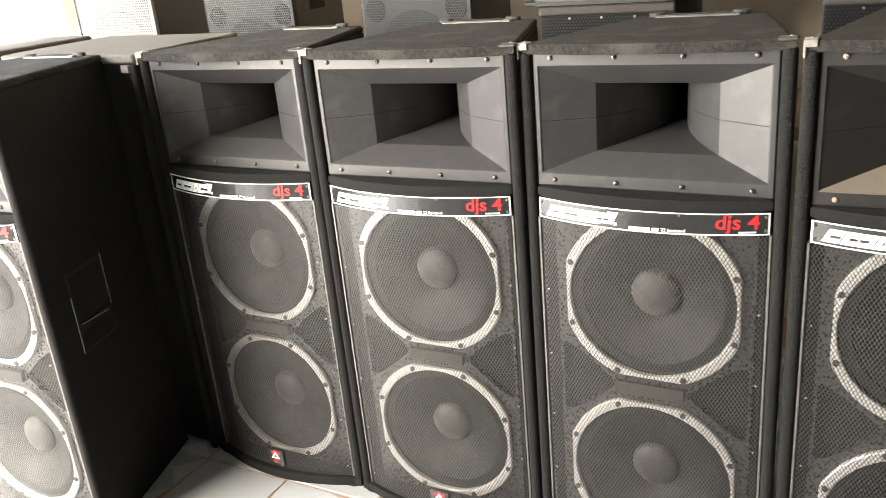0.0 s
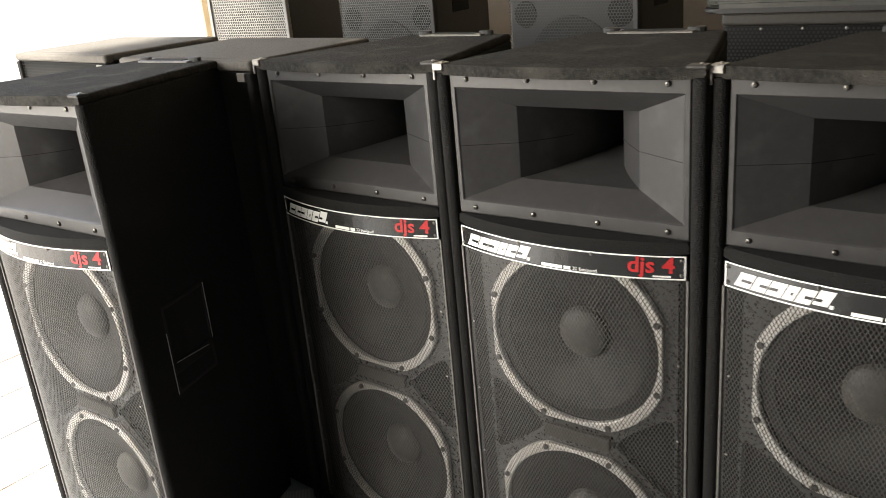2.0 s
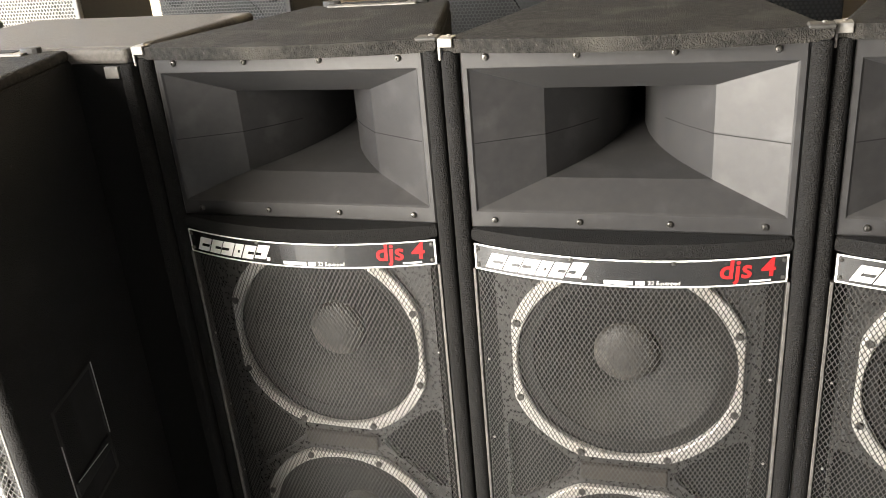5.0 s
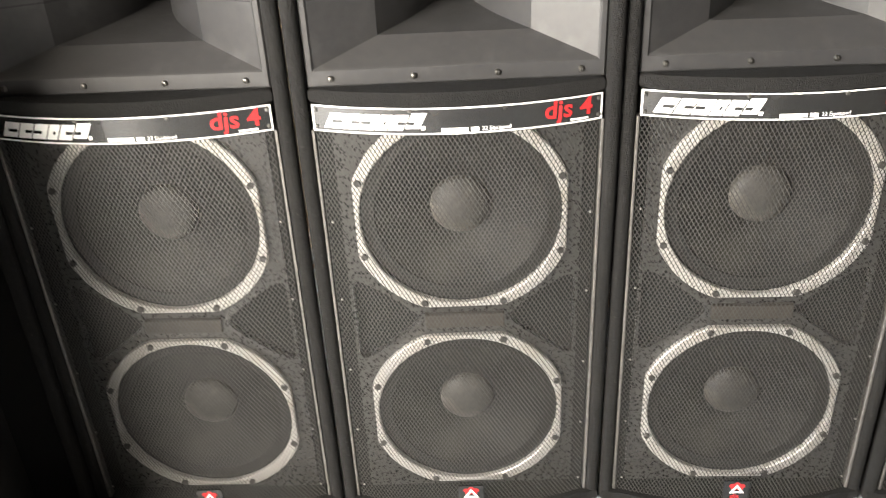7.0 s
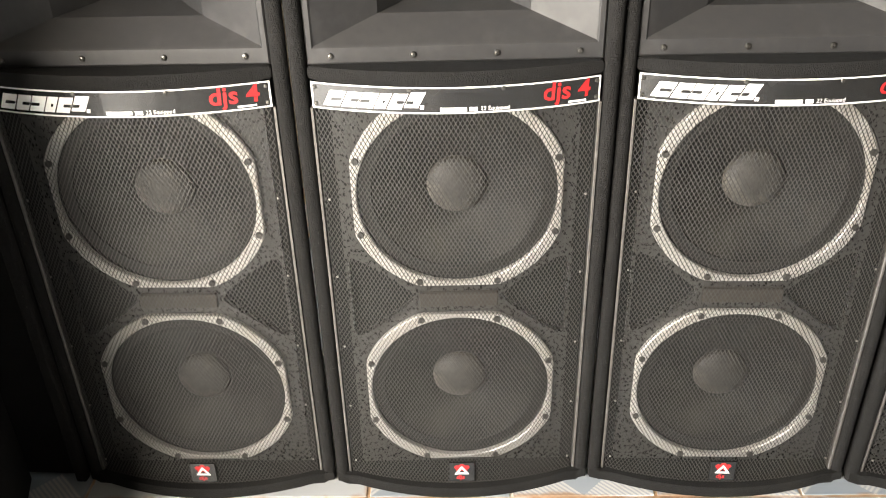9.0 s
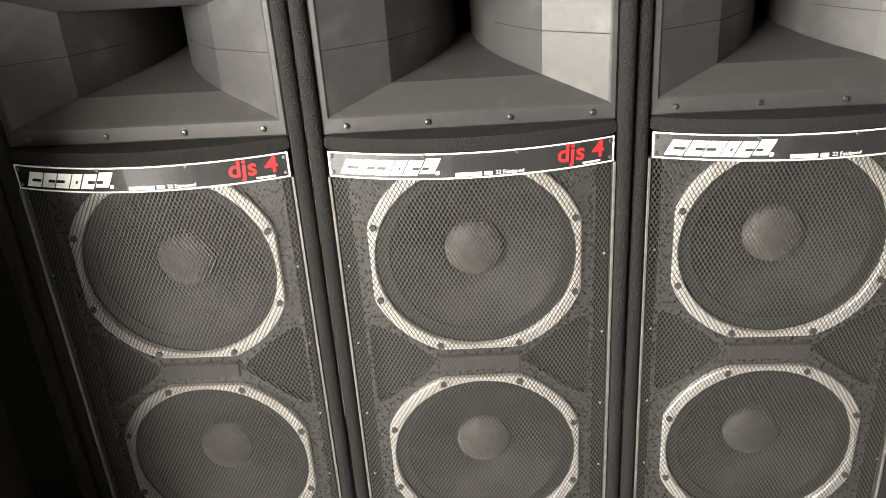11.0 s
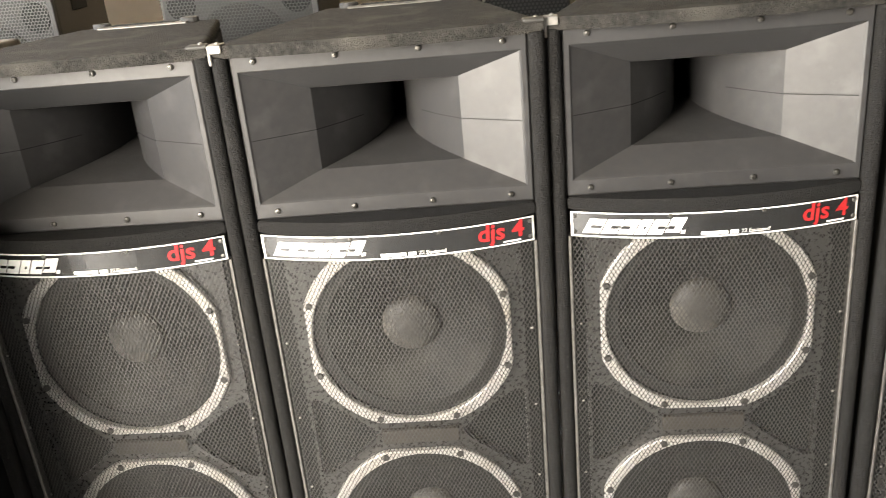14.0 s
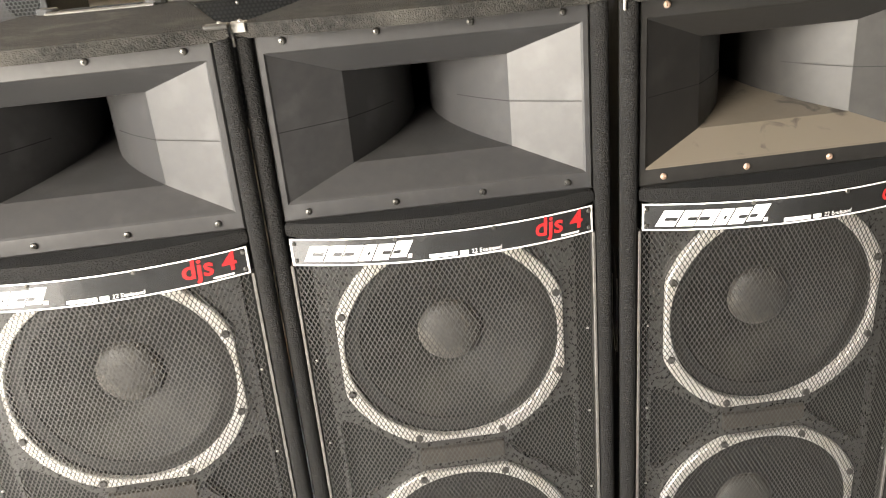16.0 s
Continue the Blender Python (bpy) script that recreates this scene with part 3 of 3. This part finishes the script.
def build_handle(parent, s):
    """A recessed carrying handle in a side wall: a dish with a rim and a bar across it."""
    slant = math.degrees(math.atan2(HALF - BACK, DEEP))
    at = pose(s * 0.2257, 0.155, 0.620, 0, 0, s * (90 + slant))
    rim = bmesh.new()
    for a in ((-0.065, -0.057, -0.095, 0.095), (0.057, 0.065, -0.095, 0.095), (-0.057, 0.057, -0.095, -0.087), (-0.057, 0.057, 0.087, 0.095)):
        add_box(rim, a[0], a[1], -0.0020, 0.004, a[2], a[3], 0.001, 1)
    handle = part("handle", rim, HANDLE, parent, "scuffed recessed black side handle", at)
    handle.scale = (1.2, 1.0, 1.16)
    # A flat near-black sheet, the hollow's shade put into its colour.
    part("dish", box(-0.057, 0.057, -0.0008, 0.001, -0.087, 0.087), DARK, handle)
    part("grip", box(-0.057, 0.057, -0.004, 0.004, -0.052, -0.028, 0.002), HANDLE, handle)
    part("worn_edge", box(-0.0648, -0.0636, -0.0030, -0.0015, -0.094, 0.040), SCRATCH, handle)
    part("worn_edge", box(0.0636, 0.0646, -0.0030, -0.0015, -0.030, 0.094), SCRATCH, handle)
    part("worn_edge", box(-0.050, 0.050, -0.0048, -0.0038, -0.034, -0.0328), SCRATCH, handle, at=pose(0, 0, 0, 0, 6, 0))


def build_loudspeaker():
    top = new("loudspeaker")
    for s in (-1, 1):
        part("side_panel", prism(side_outline(s), 0.0, 1.200, 0.004), CARPET, top)
    part("back_panel", box(-BACK + 0.01, BACK - 0.01, DEEP - 0.02, DEEP - 0.001, 0.01, 1.198), CARPET, top)
    part("base_panel", prism(bowed_outline(-0.011, 1.12), 0.0, 0.026, 0.006, 3), CARPET, top)
    part("top_panel", prism(bowed_outline(-0.010, 0.55), 1.1975, HIGH, 0.009, 4), CARPET_TOP, top, "dusty carpeted lid")
    part("middle_rail", prism(bowed_outline(-0.004, 1.0, 0.2395, 0.2395, 0.05), 0.896, 0.919, 0.007, 3), CARPET, top)
    # The board behind the grille, with round mouths for the woofers and ports between them; near-black pieces behind
    # stand in for the unlit inside.
    part("baffle", baffle_mesh((0.231, 0.671)), BAFFLE, top, "grey board behind the grille")
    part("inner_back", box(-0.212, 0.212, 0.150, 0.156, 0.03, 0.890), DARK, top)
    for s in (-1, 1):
        part("port", prism([(s * x, y) for x, y in ((0.080, 0.041), (0.214, 0.041), (0.214, 0.120), (0.080, 0.120))][::s], 0.355, 0.547), DARK, top, "black block that stands in for the port's unlit depth")
        # Near-black strip: the grille frame's shadow and black paint in one colour.
        part("side_rebate", box(min(s * 0.2125, s * 0.2402), max(s * 0.2125, s * 0.2402), 0.026, 0.040, 0.028, 0.896), DARK, top, "rebate beside the board, shadow and black paint in one colour")
    part("brace", box(-0.075, 0.075, 0.008, 0.0215, 0.437, 0.467, 0.003), BRACE, top, "brown strip between the woofers")
    for z in (0.671, 0.231):
        build_woofer(top, z)
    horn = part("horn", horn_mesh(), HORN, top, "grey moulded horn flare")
    for s in (-1, 1):
        rows = ((0.2262, 0.003), (0.1252, 0.055), (0.0852, 0.100), (0.0532, 0.145))
        bm = bmesh.new()
        for (xa, ya), (xb, yb) in zip(rows, rows[1:]):
            vs = [bm.verts.new((s * (x - 0.0008), y - 0.0008, z)) for x, y, z in ((xa, ya, 1.0560), (xb, yb, 1.0560), (xb, yb, 1.0576), (xa, ya, 1.0576))]
            bm.faces.new(vs)
        part("seam", bm, SEAM, horn)
    # Added black box: the darkness at the throat's end is put into its colour.
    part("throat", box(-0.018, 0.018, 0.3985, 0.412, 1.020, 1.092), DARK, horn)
    first = None
    for x in (-0.2, -0.067, 0.067, 0.2):
        for z in (0.933, 1.1885):
            at = pose(x, 0.0, z)
            if first is None:
                first = part("horn_screw", screw_mesh(0.0052, 0.0045), HORN_SCREW, horn, at=at)
            else:
                again(first, "horn_screw", at, horn)
    grille = strands("grille", -0.234, 0.234, 0.026, 0.852, 0.0075, 0.0132, 0.00150, bow, MESH, top, "black diamond steel mesh grille")
    for s in (-1, 1):
        part("grille_trim", box(s * 0.2378 - 0.0026, s * 0.2378 + 0.0026, -0.006, 0.012, 0.026, 0.8485, 0.001, 1), TRIM, top, "worn bare metal edge strip")
    first = None
    for s in (-1, 1):
        for z in (0.06, 0.21, 0.36, 0.52, 0.68):
            at = pose(s * 0.2235, bow(0.2235) - 0.0005, z)
            if first is None:
                first = part("grille_screw", screw_mesh(0.0022, 0.0022), SCREW, grille, at=at)
            else:
                again(first, "grille_screw", at, grille)
    build_name_plate(top)
    build_badge(top)
    for s in (-1, 1):
        # A metal corner: a thin angle folded over the lid, with a leg down the post; the other corner a flat tab,
        # coloured dark for its shade.
        bm = bmesh.new()
        if s < 0:
            add_box(bm, -0.2674, -0.2450, -0.0140, -0.0100, 1.2065, 1.2200, 0.001, 1)
            add_box(bm, -0.2674, -0.2630, -0.0140, -0.0100, 1.1880, 1.2070, 0.001, 1)
            add_box(bm, -0.2674, -0.2450, -0.0105, 0.0140, 1.2175, 1.2202, 0.001, 1)
        else:
            add_box(bm, 0.2330, 0.2674, -0.0125, 0.0140, 1.2140, 1.2205, 0.002, 1)
        corner = part("corner_guard", bm, CORNER if s < 0 else CORNER_DARK, top, "bright zinc corner" if s < 0 else "metal corner with its shade put into a dark colour")
        part("corner_screw", screw_mesh(0.0035, 0.003), SCREW, corner, at=pose(s * 0.254, 0.004, 1.2200, -90))
        build_handle(top, s)
    plate = part("rear_plate", box(-0.095, 0.095, 0.392, 0.436, 1.214, 1.2220, 0.0015, 1), TRIM, top, "bare metal plate on the lid's rear edge")
    # No opening is cut: a dark sheet carries the slot's shade.
    part("slot", box(-0.07, 0.07, 0.402, 0.430, 1.2215, 1.2230), DARK, plate)
    for s in (-1, 1):
        part("bumper", prism([(s * 0.095 + 0.02 * math.cos(radians(30 * k)), 0.418 + 0.012 * math.sin(radians(30 * k))) for k in range(12)], 1.214, 1.2285, 0.003), BOX_BLACK, plate)
    return top


# ---- the setting ----
LEFT, RIGHT, FRONT, REAR, ROOM = -3.93, 7.00, -6.00, 3.05, 3.20


def plan_box(name, u0, u1, n0, n1, z0, z1, material, label, category, bevel=0.0):
    ob = part(name, box(u0, u1, n0, n1, z0, z1, bevel), material, None, label, plan(0, 0))
    return tagged(ob, label, category, kind="structure")


def build_setting():
    bm = bmesh.new()
    bmesh.ops.create_grid(bm, x_segments=8, y_segments=8, size=900)
    tagged(part("ground", bm, CONCRETE, None, "", pose(0, 0, -0.05)), "pale sunlit concrete ground outside the shop", "ground", kind="structure")
    plan_box("wall_north", LEFT, RIGHT + 0.15, REAR, REAR + 0.15, -0.05, ROOM, WALL, "cream painted wall behind the loudspeakers", "wall")
    plan_box("wall_east", RIGHT, RIGHT + 0.15, FRONT - 0.15, REAR, -0.05, ROOM, DIM_WALL, "unseen side wall, coloured dark to bounce little light", "wall")
    # Unseen wall, added to set how far the left-hand light reaches.
    plan_box("wall_west", -3.20, -3.05, FRONT - 0.15, -1.90, -0.05, ROOM, WALL, "unseen cream wall, placed to bound the light from the left", "wall")
    plan_box("wall_south", -3.05, RIGHT, FRONT - 0.15, FRONT, -0.05, ROOM, DIM_WALL, "unseen cross wall, coloured dark to bounce little light", "wall")
    plan_box("ceiling", LEFT - 0.2, RIGHT + 0.15, FRONT - 0.15, REAR + 0.15, ROOM, ROOM + 0.15, CEILING, "unseen ceiling, coloured dark to cut bounced light, its edge bounding the sun", "ceiling")
    plan_box("trim", LEFT - 0.02, LEFT + 0.10, REAR - 0.07, REAR + 0.02, 0.0, ROOM, WALL, "cream painted jamb of the open shop front", "door jamb", 0.006)


build_setting()

# ---- the things ----
# Each loudspeaker of the row: place, turn, and the slight lean of its feet on the uneven tiles.
ROW = [(-0.5204, 2.1549, 0.0, 0.0, -29.57), (-0.0499, 1.8924, 0.3, 0.0, -27.97), (0.4189, 1.6283, -0.5, -0.2, -30.39), (0.8870, 1.3566, 0.3, 0.0, -28.50)]
first_speaker = build_loudspeaker()
first_speaker.matrix_basis = pose(*ROW[0][:2], 0, *ROW[0][2:])
SPEAKER = "tall black carpeted loudspeaker with grey horn and two woofers"
tagged(first_speaker, SPEAKER + ", on tiles", "loudspeaker", "tall loudspeakers in a row")
row = [first_speaker]
for x, y, back, side, a in ROW[1:]:
    row.append(copy_thing(first_speaker, pose(x, y, 0, back, side, a)))
front_speaker = copy_thing(first_speaker, pose(-1.2049, 2.0191, 0, 0, 0, -26.8))
tagged(front_speaker, "tall black loudspeaker standing forward, its scuffed side handle showing", "loudspeaker")
bm = bmesh.new()
edge = random.Random(3)
add_prism(bm, [(0.029 * math.cos(radians(20 * k)) * edge.uniform(0.75, 1.1) - 0.058, 0.0075 * math.sin(radians(20 * k)) * edge.uniform(0.7, 1.1) - 0.0185) for k in range(18)], 1.2175, 1.2186)
part("worn_patch", bm, BARE_WOOD, row[3], "carpet worn through to pale board")
tagged(row[3], "tall black loudspeaker with dusty horn and rusty screws", "loudspeaker")
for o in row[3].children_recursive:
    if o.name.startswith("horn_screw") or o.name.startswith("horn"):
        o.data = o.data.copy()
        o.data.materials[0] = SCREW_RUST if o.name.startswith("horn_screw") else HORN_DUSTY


def build_grille_cabinet():
    """A square cabinet with a full-height punched grille, bright front edge."""
    w, d, h = 0.29, 0.40, HIGH
    top = new("bass_cabinet")
    part("body", box(-w, w, 0.018, d, 0.0, h - 0.021, 0.008, 3), CARPET, top, "black carpet shell")
    part("lid", box(-w, w, 0.024, d, h - 0.022, h, 0.010, 4), CARPET_BROWN, top, "brown dusty lid")
    for s in (-1, 1):
        part("front_post", box(s * (w - 0.012) - 0.012, s * (w - 0.012) + 0.012, -0.004, 0.020, 0.0, h - 0.026, 0.006, 3), CARPET, top)
    part("top_rail", box(-w, w, -0.004, 0.03, h - 0.026, h - 0.001, 0.009, 4), CARPET_BROWN, top)
    part("backing", box(-w + 0.02, w - 0.02, 0.012, 0.0185, 0.02, h - 0.03), DARK, top)
    strands("grille", -w + 0.024, w - 0.024, 0.02, h - 0.028, 0.0105, 0, 0.0030, lambda x: 0.004, DARK_MESH, top, "black punched steel grille", True)
    part("corner_tab", box(w - 0.055, w - 0.026, -0.004, 0.003, h - 0.050, h - 0.030, 0.001, 1), CORNER, top, "bright metal tab")
    return top


bass = build_grille_cabinet()
bass.matrix_basis = plan(-2.092, 1.600, 0, -2)
tagged(bass, "bass cabinet with brown dusty lid and black punched grille", "loudspeaker", "bass cabinets")
copy_thing(bass, plan(-2.810, 1.660, 0, -2))


def punched_monitor(material, shell):
    """A small two-way box: woofer and two ports behind a punched grille, a handle cut in its side."""
    w, d, h = 0.213, 0.31, 0.60
    top = new("monitor_loudspeaker")
    part("body", box(-w, w, 0.012, d, 0.0, h, 0.008, 3), shell, top)
    part("front_edge", box(w - 0.016, w, -0.002, 0.0135, 0.0, h, 0.003), BOX_BLACK, top)
    part("baffle", box(-w + 0.01, w - 0.017, 0.008, 0.0125, 0.01, h - 0.01), MONITOR_BOARD, top)
    part("woofer", lathe([(0.150, 0.006), (0.147, 0.0035), (0.138, 0.004), (0.120, 0.006), (0.05, 0.0072), (0, 0.0066)], 40), SURROUND, top, at=pose(0, 0, 0.20))
    for s in (-1, 1):
        part("port", lathe([(0.040, 0.0075), (0.038, 0.005), (0.034, 0.006), (0, 0.0074)], 24), DARK, top, at=pose(s * 0.155, 0, 0.355))
    strands("grille", -w + 0.004, w - 0.018, 0.005, h - 0.005, 0.0095, 0, 0.0021, lambda x: 0.0, material, top, "punched metal grille", True)
    # A raised sheet whose dark colour stands in for the hole's shade.
    bm = box(w - 0.001, w + 0.002, 0.10, 0.19, 0.36, 0.41, 0.001, 1)
    part("handle", bm, DARK, top, "handle cut-out drawn as a flat dark sheet")
    return top


def pale_monitor():
    w, d, h = 0.232, 0.34, 0.60
    top = new("wide_loudspeaker")
    part("body", box(-w, w, 0.012, d, 0.0, h, 0.006, 3), BOX_BLACK, top)
    part("front_frame", box(-w, -w + 0.016, -0.004, 0.0135, 0.0, h, 0.003), PALE, top)
    part("front_frame", box(w - 0.016, w, -0.004, 0.0135, 0.0, h, 0.003), PALE, top)
    part("woofer", lathe([(0.17, 0.010), (0.166, 0.007), (0.15, 0.008), (0.06, 0.0114), (0, 0.009)], 40), SURROUND, top, at=pose(0, 0, 0.24))
    strands("grille", -w + 0.016, w - 0.016, 0.004, h - 0.004, 0.0115, 0, 0.0034, lambda x: 0.002, PALE, top, "pale punched metal grille", True)
    return top


BENCH_TOP = 0.86


def build_bench():
    top = new("bench")
    part("worktop", box(-3.2, 0.9, 2.46, 3.0, BENCH_TOP - 0.04, BENCH_TOP, 0.004), BENCH, top)
    for u in (-3.1, -1.8, -0.5, 0.8):
        for n in (2.52, 2.93):
            part("leg", box(u - 0.03, u + 0.03, n - 0.03, n + 0.03, 0.0, BENCH_TOP - 0.04, 0.003), BENCH, top)
    top.matrix_basis = plan(0, 0)
    tagged(top, "plain brown wooden bench behind the loudspeaker row", "bench")


build_bench()
pale = pale_monitor()
pale.matrix_basis = plan(-2.905, 2.50, BENCH_TOP)
tagged(pale, "black loudspeaker with pale punched front on the bench", "loudspeaker")
silver = punched_monitor(SILVER_MESH, BOX_BROWN)
silver.matrix_basis = plan(-2.190, 2.50, BENCH_TOP)
tagged(silver, "small loudspeaker with silver-grey punched grille on the bench", "loudspeaker", "small loudspeakers on the bench")
darker = copy_thing(silver, plan(-1.478, 2.50, BENCH_TOP))
for o in darker.children:
    if o.name.startswith("grille"):
        o.data = o.data.copy()
        o.data.materials[0] = GREY_MESH
tagged(darker, "small loudspeaker with dark grey punched grille on the bench", "loudspeaker")


def lying_monitor():
    """A low black box with a ribbed top rail and a punched grille."""
    top = new("stage_monitor")
    part("body", box(0, 0.42, 0.012, 0.34, 0.0, 0.342, 0.006, 3), BOX_BLACK, top)
    part("top_rail", box(0, 0.42, -0.006, 0.03, 0.314, 0.348, 0.008, 3), BOX_BROWN, top)
    strands("grille", 0.005, 0.415, 0.005, 0.312, 0.0105, 0, 0.0038, lambda x: 0.004, DARK_MESH, top, "black punched grille", True)
    first = None
    for x in (0.1, 0.2, 0.3):
        at = pose(x, 0.0015, 0.306)
        if first is None:
            first = part("screw", screw_mesh(0.004, 0.003), SCREW, top, at=at)
        else:
            again(first, "screw", at, top)
    return top


def rounded_amp():
    """An olive-grey cased loudspeaker with round corners, a lipped base and fine ribs across its front."""
    top = new("cased_loudspeaker")
    pts = []
    for cx, cy, a0 in ((0.05, 0.05, 180), (0.45, 0.05, 270), (0.45, 0.27, 0), (0.05, 0.27, 90)):
        for k in range(7):
            a = radians(a0 + 15 * k)
            pts.append((cx + 0.05 * math.cos(a), cy + 0.05 * math.sin(a)))
    part("base_lip", prism(pts, 0.0, 0.012, 0.004, 2), BOX_BLACK, top, "black base lip")
    inner = [(0.25 + (x - 0.25) * 0.985, 0.16 + (y - 0.16) * 0.985) for x, y in pts]
    part("body", prism(inner, 0.011, 0.28, 0.02, 3), KHAKI, top)
    first = None
    for k in range(16):
        at = pose(0, 0, 0.024 + k * 0.014)
        if first is None:
            first = part("rib", box(0.05, 0.45, -0.0015, 0.006, 0.0, 0.006, 0.001, 1), KHAKI, top, at=at)
        else:
            again(first, "rib", at, top)
    part("driver", lathe([(0.07, 0.0), (0.068, -0.004), (0.06, -0.004), (0, -0.001)], 32), DARK, top, at=pose(0.25, 0, 0.17))
    return top


low = lying_monitor()
low.matrix_basis = plan(-1.035, 2.50, BENCH_TOP)
tagged(low, "low black stage monitor with punched grille on the bench", "loudspeaker", "stage monitors on the bench")
copy_thing(low, plan(-0.235, 2.50, BENCH_TOP))
amp = rounded_amp()
amp.matrix_basis = plan(-1.085, 2.47, BENCH_TOP + 0.348)
tagged(amp, "olive-grey cased loudspeaker lying on a stage monitor", "loudspeaker", "cased loudspeakers")
copy_thing(amp, plan(-0.545, 2.49, BENCH_TOP + 0.348))


# ---- floor tiles, last ----
def build_floor():
    base = part("floor", box(LEFT, RIGHT, FRONT, REAR, -0.05, -0.003), GROUT, None, "", plan(0, 0))
    tagged(base, "printed ceramic floor tiles with orange-brown grout", "floor", kind="structure")
    turn = -29.1
    ax, ay = math.cos(radians(turn)), math.sin(radians(turn))
    size = 0.302
    half = size / 2 - 0.0036
    mats = (tile_material(True), tile_material(False))
    protos = []
    for k, m in enumerate(mats):
        data = bpy.data.meshes.new("tile")
        bm = box(-half, half, -half, half, -0.004, 0.0, 0.0012, 1)
        bm.to_mesh(data)
        bm.free()
        data.materials.append(m)
        protos.append(data)
    inverse = plan(0, 0).inverted()
    rnd = random.Random(4)
    far = bmesh.new()
    for i in range(-18, 28):
        for j in range(-28, 8):
            cx, cy = (i + 0.5) * size, (j + 0.5) * size
            x, y = 0.012 + cx * ax - cy * ay, 1.788 + cx * ay + cy * ax
            local = inverse @ Vector((x, y, 0))
            if not (LEFT + 0.15 < local.x < RIGHT - 0.15 and FRONT + 0.15 < local.y < REAR - 0.15):
                continue
            # Tiles out of view go into one dark mesh that bounces less light.
            if local.x > 1.3 or local.y < -1.0:
                add_box(far, local.x - half, local.x + half, local.y - half, local.y + half, -0.004, 0.0)
                continue
            plain = i in (-3, -2, -6) or rnd.random() < 0.12
            o = new("tile", protos[1 if plain else 0])
            o.parent = base
            o.matrix_basis = inverse @ pose(x, y, 0, 0, 0, turn + 90 * rnd.randrange(4))
    tagged(part("far_tiles", far, DARK_TILE, base), kind="stuff")


build_floor()
